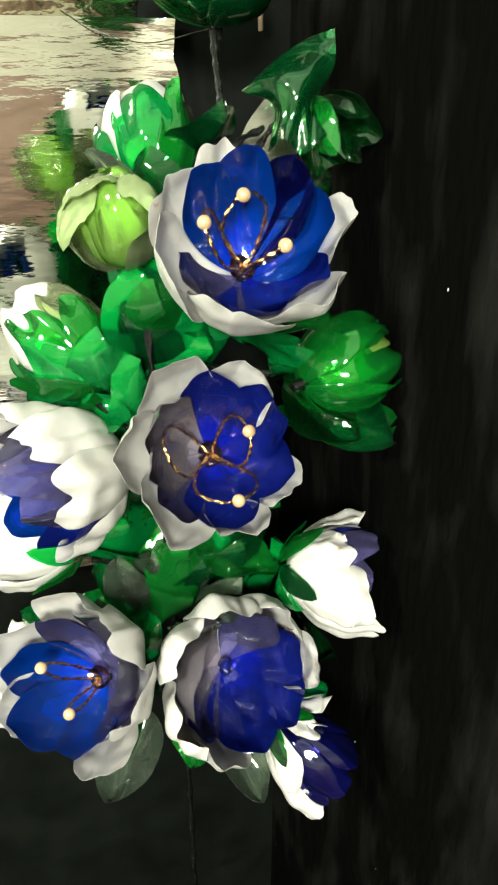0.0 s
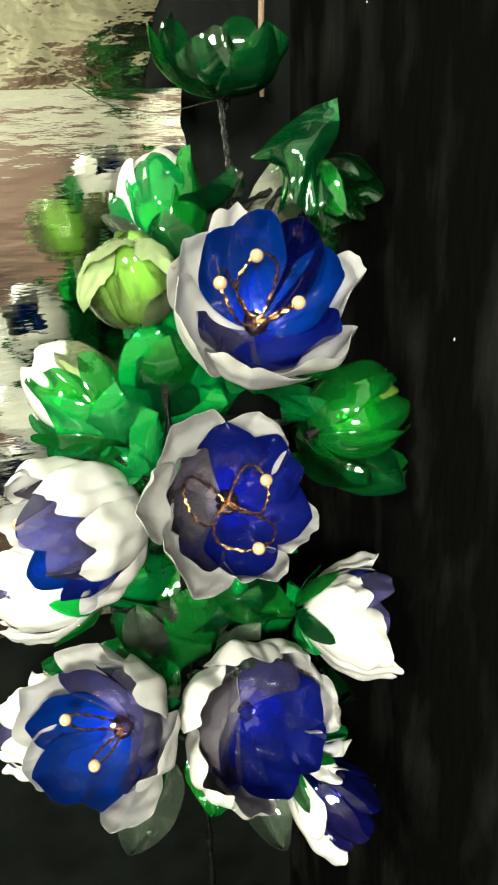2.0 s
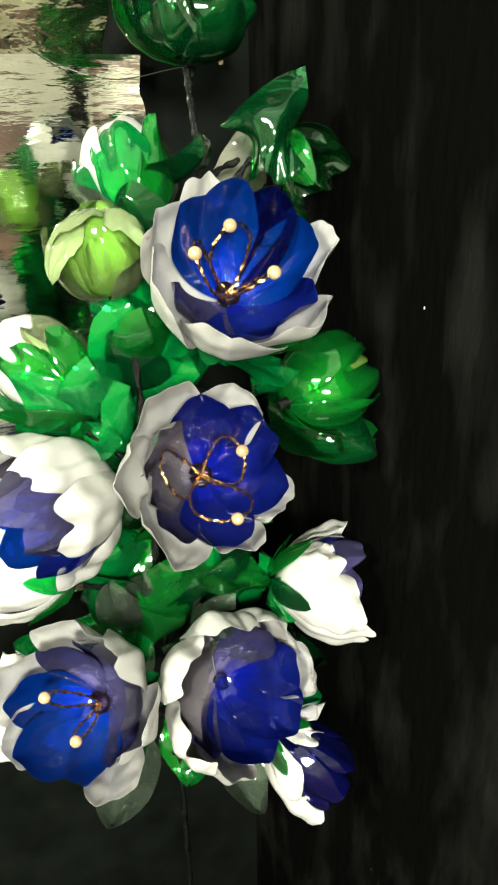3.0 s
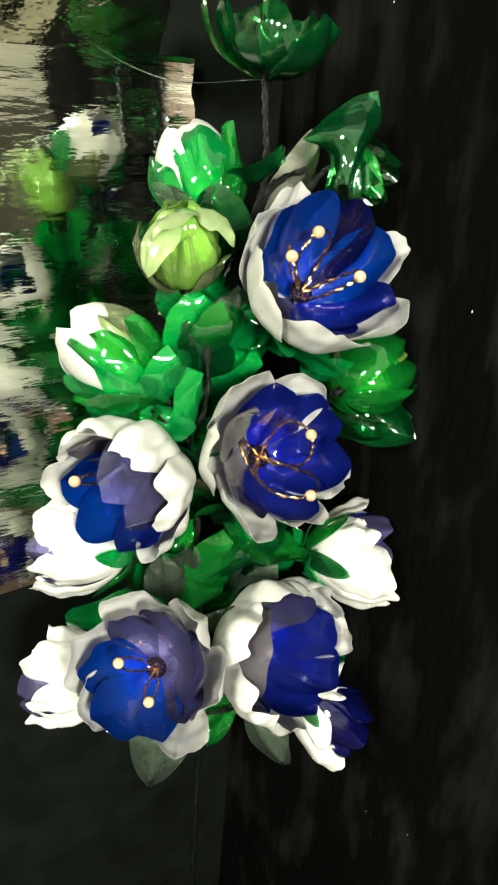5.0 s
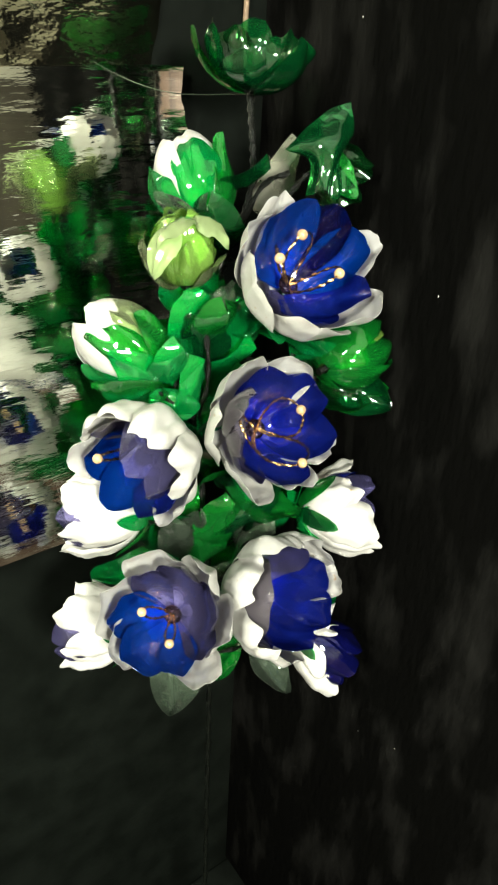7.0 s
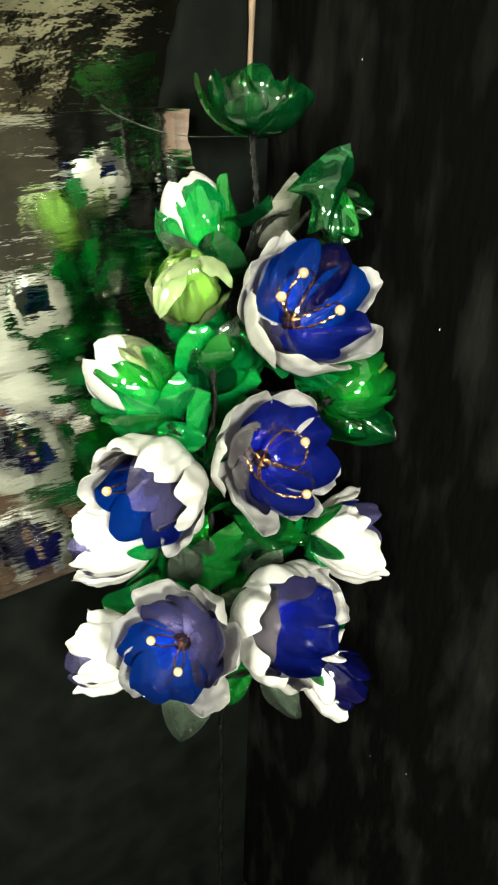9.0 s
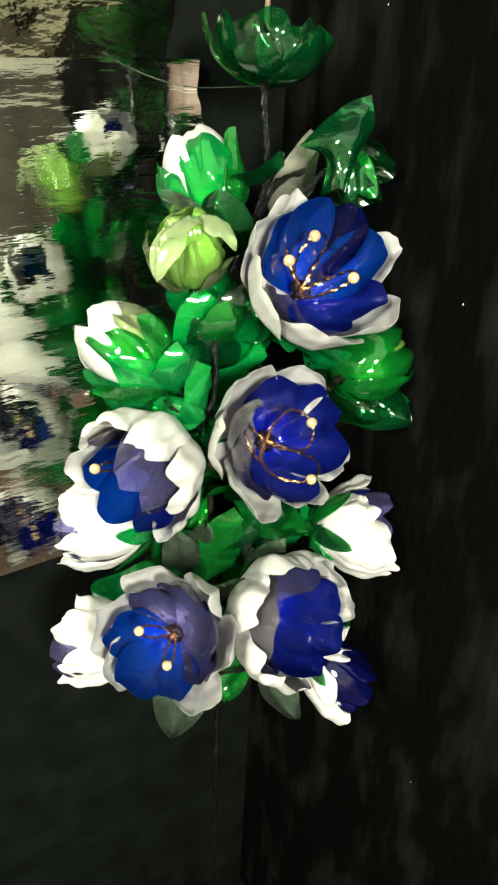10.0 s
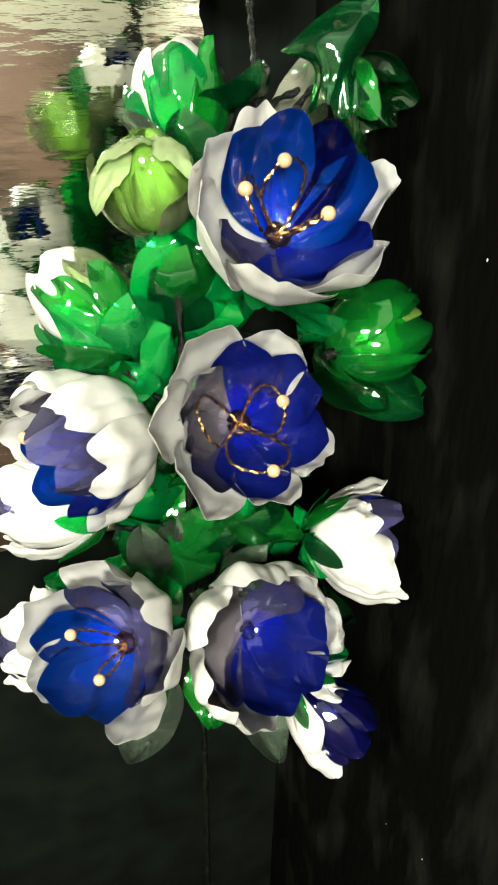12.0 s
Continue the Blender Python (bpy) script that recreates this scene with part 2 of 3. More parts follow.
def flower(centre, yaw, pitch, R, D, whites, inner, label, seed, pearls=(), sepals=5, lumpy=1.0, loop_width=0.27):
    """An open flower. whites and inner: (angle, half width, reach in degrees round the bowl, size) petal by petal,
    angles anticlockwise from the flower's right side."""
    m = aim(centre, yaw, pitch)
    top = tagged(new("artificial_flower"), label, "flower", "open flowers of the spike")
    top.matrix_world = m
    BELLS.append((m.inverted(), R * 1.08, D * 1.05))
    rng = random.Random(seed)
    for k, (th, half, reach, size) in enumerate(whites):
        puffy = lumpy > 1.2
        # puffy ones are moulded in rounded lobes, the others are folded in crisp pleats
        bm = petal(th, half, R * size, D, 3, reach + (6 if puffy else 0), 0.18 if puffy else 0.30, 3.2 if puffy else 3.4, 0.05 if puffy else 0.08,
                   0.0034 * lumpy, 0.0030 if puffy else 0.0042, -0.07, rng.uniform(-0.12, -0.03) if puffy else rng.uniform(-0.03, 0.05), seed + k * 1.37, 40, 26, 0.00032,
                   0.0010 if puffy else 0.0026, 0.0022 if puffy else 0.0008, rng.choice((1.7, 2.0)) if puffy else rng.choice((0.9, 1.3, 1.6)), 0.085 if puffy else 0.06, 0.0044 if puffy else 0.0022)
        part("white_petal", bm, WHITE, top, "crinkled white plastic outer petal")
    for k, (th, half, reach, size, mat) in enumerate(inner):
        bm = petal(th, half, R * 0.87 * size, D * 0.90, 5, reach, 0.34, 2.6, 0.03,
                   0.0022, 0.0020, -0.15, 0.0, seed * 2 + k * 2.11, 24, 18, 0.0003, 0.0018)
        part("inner_petal", bm, mat, top, mat.name.replace("_", " ") + " inner petal")
    # throat: a small dark cup in which the wires meet
    wide = 0.16 if pearls else 0.11
    bm = petal(0, 180, R * wide, D * 0.14, 5, 80, 0.0, 2, 0.20, 0.0012, 0, 0, 0.0, seed, 24, 8, 0.0003)
    bmesh.ops.translate(bm, vec=(0, 0, -D * 0.68), verts=bm.verts)
    part("throat", bm, PLUM if pearls else NAVY, top, "dark plastic cup in the throat")
    inv = m.inverted()
    foot = Vector((0, 0, -D * 0.72))
    for k, (px, py, pz, *bare) in enumerate(pearls):
        tip = inv @ Vector((px, py, pz))
        run = tip - foot
        side = run.cross(Vector((0.1, 0.15, 0.95))).normalized() * run.length * loop_width
        bow = Vector((0, 0, 1)) * run.length * 0.12
        loop = spline([foot, foot + run * 0.32 + side * 0.75 - bow, foot + run * 0.70 + side * 1.15, foot + run * 0.94 + side * 0.7, tip, foot + run * 0.86 - side * 0.75,
                       foot + run * 0.62 - side * 1.0 - bow * 0.2, foot + run * 0.3 - side * 0.55 - bow * 0.6, foot + Vector((0.0008, 0, 0))], 10)
        st = part("stamen", tube(bmesh.new(), loop, 0.00062, 6, 0.45), GOLD, top, "twisted gold wire loop stamen")
        if not bare:
            part("pearl_bead", ball(bmesh.new(), tip, 0.0027), PEARL, st, "cream pearl bead")
    # sepals hug the foot of the bell
    for k in range(sepals):
        th = 360 / sepals * k + 30
        bm = petal(th, 30, R * 1.12, D * 1.12, 6, 52 + rng.uniform(-8, 12), 0.75, 1.6, 0.04, 0.0006, 0.001, 0, 0.10, seed * 3 + k, 10, 10, 0.0004)
        part("sepal", bm, (EMERALD, GREEN, DARKGREEN)[k % 3], top, "green plastic sepal")
    return top


def bud(centre, yaw, pitch, roll, R, L, mats, label, seed, core=None, core_reach=140, heart=None, sepals=4, sepal_mat=None, spread=0.3, half=1.25, all_alike=False, sepal_reach=88):
    """A closed or half-open bud: petals that curve over its tip, an inner core and loose sepals round its foot."""
    m = aim(centre, yaw, pitch, roll)
    top = tagged(new("flower_bud"), label, "flower bud", "buds of the spike")
    top.matrix_world = m
    rng = random.Random(seed)
    if core is not None:
        for k in range(4):
            bm = petal(90 * k, 58, R * 0.88, L * 0.60, 10, core_reach, 0.2, 2.2, 0.08, 0.0022, 0.0020, 0, 0, seed + 7 + k, 16, 16, 0.0008)
            part("core_petal", bm, core, top, core.name.replace("_", " ") + " petal inside the bud")
    if heart is not None:
        for k in range(3):
            bm = petal(120 * k + 25, 66, R * 0.34, L * 0.50, 10, 104, 0.2, 2.2, 0.06, 0.0012, 0.0015, 0, 0, seed + 17 + k, 12, 12, 0.0004)
            bmesh.ops.translate(bm, vec=(0, 0, L * 0.26), verts=bm.verts)
            part("heart_petal", bm, heart, top, heart.name.replace("_", " ") + " petal in the heart of the bud")
    n = len(mats)
    for k, (mat, reach) in enumerate(mats):
        bm = petal(360 / n * k + rng.uniform(-8, 8), 180 / n * half, R * rng.uniform(0.97, 1.08), L * 0.62, 10, reach, 0.34, 2.2, 0.05,
                   0.0042, 0.0030, -0.10, 0, seed + k * 1.9, 22, 18, 0.0003, 0.0034)
        part("bud_petal", bm, mat, top, mat.name.replace("_", " ") + " petal")
    for k in range(sepals):
        bm = petal(360 / max(sepals, 1) * k + rng.uniform(20, 60), rng.uniform(30, 46), R * rng.uniform(1.10, 1.30), L * 0.66, 8, sepal_reach + rng.uniform(-18, 26), 0.7, 1.6, 0.08,
                   0.0030, 0.001, 0, spread * rng.uniform(0.3, 1.3), seed + 20 + k, 14, 14, 0.0005, 0.0030)
        film_of = (sepal_mat or CLEAR) if k % 2 == 0 or all_alike else (GREEN, EMERALD)[k % 4 // 2]
        part("sepal", bm, film_of, top, film_of.name.replace("_", " ") + " sepal")
    bm = tube(bmesh.new(), [Vector((0, 0, -L * 0.60)), Vector((0, 0, -L * 0.68)), Vector((0, 0, -L * 0.78))], 0.0022, 8)
    part("bud_foot", bm, WIRE, top)
    return top


def leaf_mesh(length, width, bend, cup, seed, nu=10, nv=14):
    """A leaf along +y with a pointed end, cupped and bent, from plastic film."""
    grid = []
    for j in range(nv + 1):
        t = j / nv
        w = width / 2 * (math.sin(math.pi * min(1.0, t ** 0.8)) ** 0.75 * 0.96 + 0.04)
        row = []
        for i in range(nu + 1):
            u = 2 * i / nu - 1
            rip = 0.0016 * noise.noise(Vector((u * 2, t * 4, seed))) + 0.0022 * abs(noise.noise(Vector((u * 2.6 + t, t * 5, seed + 7)))) + 0.10 * width * math.sin(t * 9 + seed) * u * abs(u) * 0.5
            row.append(Vector((u * w, length * math.sin(t * bend) / bend if bend else length * t,
                               cup * width * (abs(u) * 0.7 if int(seed) % 2 else u * u) + length * (1 - math.cos(t * bend)) * 0.8 + rip)))
        grid.append(row)
    return sheet(bmesh.new(), grid, 0.0005)


# ---------------------------------------------------------------- the room
slab("floor", (-1.6, -0.15, -0.05), (2.1, 2.1, 0.0), FLOOR, "brown wooden floor of the room", "floor")
slab("ceiling", (-1.6, -0.15, 2.45), (2.1, 2.1, 2.50), CEILING, "plain white painted ceiling", "ceiling")
slab("wall_north", (-1.6, -0.15, 0.0), (2.1, -0.022, 2.45), GREY, "dark brown-grey painted wall behind the black boards", "wall")
slab("wall_south", (-1.5, 2.00, 0.0), (2.0, 2.10, 2.45), CREAM, "plain cream painted wall", "wall")
slab("wall_west", (2.00, -0.022, 0.0), (2.10, 2.10, 2.45), CREAM, "plain cream painted wall", "wall")
slab("wall_east", (-1.60, -0.022, 0.0), (-1.50, 2.10, 2.45), DADO, "dark brown panelled wall", "wall")

# black boards that make the corner, and the black shelf under it
slab("backing_board", (-0.004, -0.020, 0.60), (1.00, 0.0, 2.10), BLACK, "black backing board behind the foil strips", "board", 0.001)


def velvet_board():
    """A board covered in black velvet that hangs in soft upright folds."""
    grid = []
    for j in range(41):
        row = []
        for i in range(41):
            b = 0.0005 + 0.40 * i / 40
            z = 0.66 + (1.585 - 0.05 * b - 0.66) * j / 40
            a = 0.0006 * noise.noise(Vector((b * 40, z * 6, 2))) + 0.0009 * noise.noise(Vector((b * 14, z * 3, 5)))
            row.append(CORNER @ Vector((a - 0.001, b, z + 0.0012 * noise.noise(Vector((b * 30, 3, 1))))))
        grid.append(row)
    bm = sheet(bmesh.new(), grid, 0.003)
    box(bm, (-0.020, 0.002, 0.66), (-0.006, 0.399, 1.562), CORNER)
    return tagged(part("velvet_board", bm, VELVET), "board covered in black velvet beside the flowers", "board", kind="structure")


velvet_board()
slab("shelf", (-0.022, 0.0, 0.60), (1.00, 0.50, 0.655), BLACK, "black shelf under the flower spike", "shelf", 0.003)


def corner_strip():
    bm = bmesh.new()
    path = [CORNER @ Vector((0.0165 + 0.0004 * math.sin(k * 1.3), 0.004, 1.514 + 0.565 * k / 36)) for k in range(37)]
    tube(bm, path, lambda s: 0.0012 + 0.0010 * min(1.0, s * 9) + 0.0002 * math.sin(s * 60), 8, 0.1)
    return tagged(part("corner_batten", bm, WOOD), "thin raw wooden batten in the corner of the boards", "batten", kind="structure")


corner_strip()


def foil_strip(z0, z1, low_end, high_end, seed, mat, far=0.62, swell=0.0, lean=0.0, crease=0.0, curl=0.0, off=0.0):
    """A strip of mirror foil stuck on the board, with a ragged end and slack waves.
    swell and curl lift its end off the board, lean lifts its lower edge."""
    grid = []
    nj, ni = 48, 72
    for j in range(nj + 1):
        t = j / nj
        z = z0 + (z1 - z0) * t
        end = low_end + (high_end - low_end) * t + 0.007 * noise.noise(Vector((t * 3, seed, 0))) + 0.003 * noise.noise(Vector((t * 14, seed, 4)))
        row = []
        for i in range(ni + 1):
            last = far + 0.005 * noise.noise(Vector((t * 3.2, seed, 9)))
            a = end + (last - end) * (i / ni) ** 1.4
            b = 0.0016 + 0.0006 * math.sin(t * 3.1) + 0.00045 * noise.noise(Vector((a * 9, z * 22, seed)))
            b += crease * abs(noise.noise(Vector((a * 24 + z * 15, z * 30 - a * 10, seed))))
            b += off + curl * max(0.0, 0.090 - a) ** 2
            b += swell * (1 - t ** 5) * max(0.0, 0.24 - a) ** 2 / 0.24 + lean * (1 - t) * (z1 - z0)
            row.append(CORNER @ Vector((a, b, z + 0.003 * noise.noise(Vector((a * 11, seed, t))))))
        grid.append(row)
    return tagged(part("foil_strip", sheet(bmesh.new(), grid, 0.0001), mat), "crinkled silvery mirror foil strip stuck on the black board", "foil", "foil strips", "structure")


foil_strip(1.517, 1.690, 0.080, 0.030, 3.0, CRUMPLED, crease=0.0022)
foil_strip(1.372, 1.519, 0.052, 0.062, 8.0, FOIL, curl=7.0, off=0.0016)
foil_strip(1.222, 1.386, 0.085, 0.075, 14.0, FOIL, 0.62, 0.12, 0.07)

# made-up panelling and white cabinet on the far side, shaping the foil's reflections
slab("panelling", (-0.28, 1.965, 0.0), (2.00, 2.0, 1.55), DADO, "dark brown panel on the far wall, added for the foil to mirror", "panelling", 0.004)
slab("panelling", (-1.50, 1.960, 0.0), (-0.284, 2.0, 1.45), OLIVE, "dark olive panel, added for the dark part that the foil mirrors", "panelling", 0.004)


def added_cabinet(a, b, width, deep, height):
    top = tagged(new("cabinet"), "white cabinet, added for the pale patch that the foil mirrors", "cabinet")
    top.matrix_world = CORNER @ pose(a, b, 0)
    part("body", box(bmesh.new(), (0, 0.02, 0.0), (width, deep, height - 0.025)), ENAMEL, top, smooth=False)
    bm = box(bmesh.new(), (-0.01, -0.01, height - 0.025), (width + 0.01, deep, height))
    bmesh.ops.bevel(bm, geom=bm.edges[:], offset=0.004, segments=2, affect="EDGES")
    part("top", bm, ENAMEL, top, smooth=False)
    for k in range(2):
        bm = box(bmesh.new(), (0.006 + k * width / 2, 0.0, 0.06), ((k + 1) * width / 2 - 0.006, 0.02, height - 0.04))
        bmesh.ops.bevel(bm, geom=bm.edges[:], offset=0.003, segments=2, affect="EDGES")
        part("door", bm, ENAMEL, top, smooth=False)
    return top


added_cabinet(-0.80, 1.57, 0.62, 0.38, 0.78)

# made-up pendant lamp, out of view, round each added light
added_lamp_top = tagged(new("added_lamp"), "unseen white pendant lamp, added to light the flowers", "lamp")
added_lamp_top.matrix_world = CORNER @ pose(1.00, 0.70, 2.45)
part("cord", tube(bmesh.new(), [Vector((0, 0, 0)), Vector((0, 0, -0.15)), Vector((0, 0, -0.30))], 0.004, 8), WIRE, added_lamp_top)
bm = petal(0, 180, 0.12, 0.13, 12, 80, 0, 2, 0, 0, 0, 0, 0, 1, 40, 12, 0.003)
bmesh.ops.transform(bm, matrix=Matrix.Translation((0, 0, -0.44)) @ Matrix.Rotation(math.pi, 4, "X"), verts=bm.verts)
part("shade", bm, ENAMEL, added_lamp_top)
added_lamp_top["group"] = "pendant lamps"
added_low_lamp = copy_thing(added_lamp_top, CORNER @ pose(0.42, 1.05, 2.21))
part("cord", tube(bmesh.new(), [Vector((0, 0, 0)), Vector((0, 0, 0.12)), Vector((0, 0, 0.24))], 0.004, 8), WIRE, added_low_lamp)

# ---------------------------------------------------------------- the flower spike
BL, NV, VI, SM = BLUE, NAVY, VIOLET, SMOKE
flower((0.001, 0.271, 1.447), 8, 38, 0.0337, 0.045,
       [(140, 40, 94, 1.02), (193, 42, 100, 1.04), (253, 44, 104, 1.05), (306, 38, 102, 1.05), (8, 30, 90, 1.05), (100, 26, 92, 0.99)],
       [(126, 32, 95, 1.0, BL), (88, 34, 98, 1.0, BL), (52, 34, 96, 1.05, INK), (14, 36, 96, 1.02, BL), (320, 40, 93, 1.02, NV), (268, 42, 86, 1.0, NV), (206, 30, 90, 1.0, VI), (235, 36, 76, 0.97, VI)],
       "blue and white plastic flower with three pearl stamens", 1,
       [(-0.002, 0.283, 1.457), (0.013, 0.268, 1.442), (-0.016, 0.273, 1.449)])
flower((-0.013, 0.264, 1.362), 9, 30, 0.0350, 0.046,
       [(118, 36, 100, 1.02), (60, 36, 95, 0.98), (174, 34, 102, 1.06), (232, 40, 96, 1.04), (285, 30, 90, 1.0), (328, 30, 88, 0.98)],
       [(145, 38, 112, 0.94, SM), (192, 34, 100, 0.90, SM), (225, 36, 90, 1.0, VI), (85, 38, 90, 1.0, NV), (30, 40, 96, 1.03, NV), (338, 38, 96, 1.03, NV), (275, 42, 93, 1.02, NV)],
       "deep blue and white plastic flower with looped gold wire stamens", 2,
       [(0.0, 0.269, 1.368), (-0.004, 0.250, 1.347), (-0.033, 0.262, 1.362, True)])
flower((-0.089, 0.274, 1.341), -33, 12, 0.0302, 0.044,
       [(100, 40, 106, 1.04), (62, 30, 116, 1.06), (8, 36, 114, 1.08), (318, 34, 94, 1.06), (182, 30, 96, 1.08), (140, 30, 100, 1.0)],
       [(132, 36, 104, 1.0, SM), (188, 40, 94, 1.05, BL), (48, 52, 146, 1.0, VI), (2, 46, 134, 0.98, VI), (240, 44, 96, 1.05, BL), (300, 46, 100, 1.06, NV)],
       "half-turned blue, violet and white plastic flower beside the foil", 3, [(-0.107, 0.275, 1.347)], lumpy=1.35, loop_width=0.05)
flower((-0.079, 0.241, 1.261), -19, 40, 0.0342, 0.046,
       [(168, 42, 98, 1.04), (105, 40, 100, 1.02), (52, 32, 112, 1.02), (352, 36, 104, 1.04), (302, 28, 92, 1.08), (215, 30, 92, 0.98)],
       [(76, 36, 108, 1.0, VI), (124, 30, 96, 0.94, VI), (12, 42, 106, 1.0, VI), (180, 38, 92, 1.02, BL), (236, 40, 94, 1.06, BL), (288, 30, 90, 1.0, BL), (325, 30, 90, 1.0, VI)],
       "blue and white plastic flower with two pearl stamens", 4,
       [(-0.091, 0.246, 1.264), (-0.078, 0.235, 1.248)], loop_width=0.08)
flower((-0.004, 0.254, 1.250), 16, 34, 0.0350, 0.046,
       [(140, 34, 116, 1.04), (96, 30, 122, 1.04), (50, 34, 112, 1.02), (2, 30, 92, 1.02), (205, 36, 112, 1.04), (245, 28, 104, 1.04)],
       [(160, 64, 126, 0.97, SM), (56, 38, 98, 1.0, VI), (8, 40, 94, 1.02, NV), (318, 42, 94, 1.05, NV), (272, 42, 94, 1.05, NV), (214, 36, 100, 1.0, VI)],
       "dark blue and white plastic flower with a smoky inner petal", 5, lumpy=1.35)
flower((0.050, 0.296, 1.278), 88, -6, 0.0258, 0.032,
       [(175, 44, 100, 1.0), (225, 36, 110, 1.04), (278, 40, 104, 1.04), (340, 44, 96, 1.0), (40, 44, 94, 1.0), (118, 40, 78, 1.0)],
       [(150, 46, 104, 1.02, VI), (100, 44, 108, 1.05, VI), (40, 50, 104, 1.0, NV), (290, 60, 96, 1.0, NV), (225, 40, 98, 1.0, VI)],
       "white plastic bell flower turned to the velvet, in green sepals", 6, lumpy=1.5)
flower((0.038, 0.271, 1.178), 76, -42, 0.0230, 0.034,
       [(270, 38, 122, 1.02), (226, 40, 118, 1.03), (186, 30, 70, 1.04), (312, 36, 78, 1.0), (40, 44, 54, 1.0), (108, 30, 50, 1.0)],
       [(150, 46, 112, 1.04, INK), (195, 46, 108, 1.04, INK), (100, 46, 108, 1.0, INK), (40, 54, 104, 1.0, INK), (260, 56, 96, 1.0, INK)],
       "white and dark blue plastic bell flower lowest on the spike", 7, lumpy=1.25)
flower((-0.113, 0.300, 1.296), -112, 4, 0.0225, 0.032,
       [(0, 40, 100, 1.0), (50, 36, 106, 1.04), (100, 38, 108, 1.05), (160, 40, 96, 1.0), (300, 42, 106, 1.04), (240, 40, 96, 1.0)],
       [(20, 46, 112, 1.10, VI), (340, 46, 110, 1.08, VI), (90, 50, 104, 1.0, NV), (180, 50, 104, 1.0, BL), (260, 56, 98, 1.0, NV)],
       "white and violet plastic bell flower turned to the foil", 8,
       [(-0.113, 0.296, 1.302), (-0.112, 0.306, 1.292)], lumpy=1.5, loop_width=0.1)
flower((-0.119, 0.296, 1.213), -114, 0, 0.0243, 0.030,
       [(10, 30, 96, 1.04), (55, 32, 112, 1.05), (105, 40, 100, 1.0), (325, 32, 102, 1.05), (285, 34, 104, 1.04), (200, 50, 94, 1.0)],
       [(20, 46, 124, 1.14, VI), (335, 46, 122, 1.14, VI), (90, 50, 108, 1.0, VI), (180, 50, 104, 1.0, NV), (260, 56, 104, 1.0, NV)],
       "white and violet plastic bell flower behind an open flower", 9,
       [(-0.119, 0.292, 1.218), (-0.118, 0.302, 1.208)], lumpy=1.5, loop_width=0.1)

bud((-0.044, 0.346, 1.469), 195, 48, 0, 0.0215, 0.043, [(EMERALD, 112), (EMERALD, 118), (CLEAR, 116), (EMERALD, 106), (PALE, 118)],
    "emerald green plastic bud half open to a white heart", 21, WHITE, 150, BLUE, 4, CLEAR, 0.14)
lime_bud = bud((-0.0545, 0.315, 1.443), -15, 66, 30, 0.0170, 0.034, [(LIME, 138), (LIME, 126), (LIME, 144), (LIME, 132)],
    "lime green plastic bud in pale sepals", 22, LIME, 168, None, 3, PALE, 0.62, all_alike=True, sepal_reach=126)
bud((-0.087, 0.325, 1.388), 235, 28, 162, 0.0232, 0.049, [(EMERALD, 112), (GREEN, 120), (EMERALD, 108), (GREEN, 116), (PALE, 122)],
    "green plastic bud opening to a white heart", 23, WHITE, 148, BLUE, 6, GREEN, 0.03, sepal_reach=78)
bud((-0.012, 0.341, 1.536), 10, 80, 20, 0.0245, 0.036, [(DARKGREEN, 96), (MOSS, 88), (DARKGREEN, 108), (DARKGREEN, 92), (DARKGREEN, 100)],
    "dark green plastic bud on the tip of the spike", 24, None, 0, None, 3, DARKGREEN, 0.02, 1.1)
bud((0.039, 0.326, 1.470), 58, -36, 0, 0.0165, 0.036, [(MOSS, 104), (MOSS, 96), (MOSS, 110), (MOSS, 100)],
    "folded dark green plastic bud beside the velvet", 25, None, 0, None, 3, MOSS, 0.1)
bud((0.043, 0.308, 1.381), 118, 10, 0, 0.0188, 0.036, [(LIME, 150), (GREEN, 158), (GREEN, 150), (DARKGREEN, 160)],
    "round green plastic bud under the top flower", 26, LIME, 165, None, 5, GREEN, 0.05, all_alike=True, sepal_reach=118)
bud((-0.066, 0.318, 1.365), -10, 20, 0, 0.0170, 0.034, [(EMERALD, 110), (GREEN, 120), (EMERALD, 100)],
    "small emerald green plastic bud amid the spike", 27, EMERALD, 120, None, 5, EMERALD)

# the stem with its side wires and leaves
stem = tagged(new("artificial_plant"), "dark wrapped wire stem with green plastic leaves", "plant")
stem.location = (-0.036, 0.310, 0.657)


def stem_part(name, bm, mat, label=""):
    bmesh.ops.translate(bm, vec=-stem.location, verts=bm.verts)
    return part(name, bm, mat, stem, label)


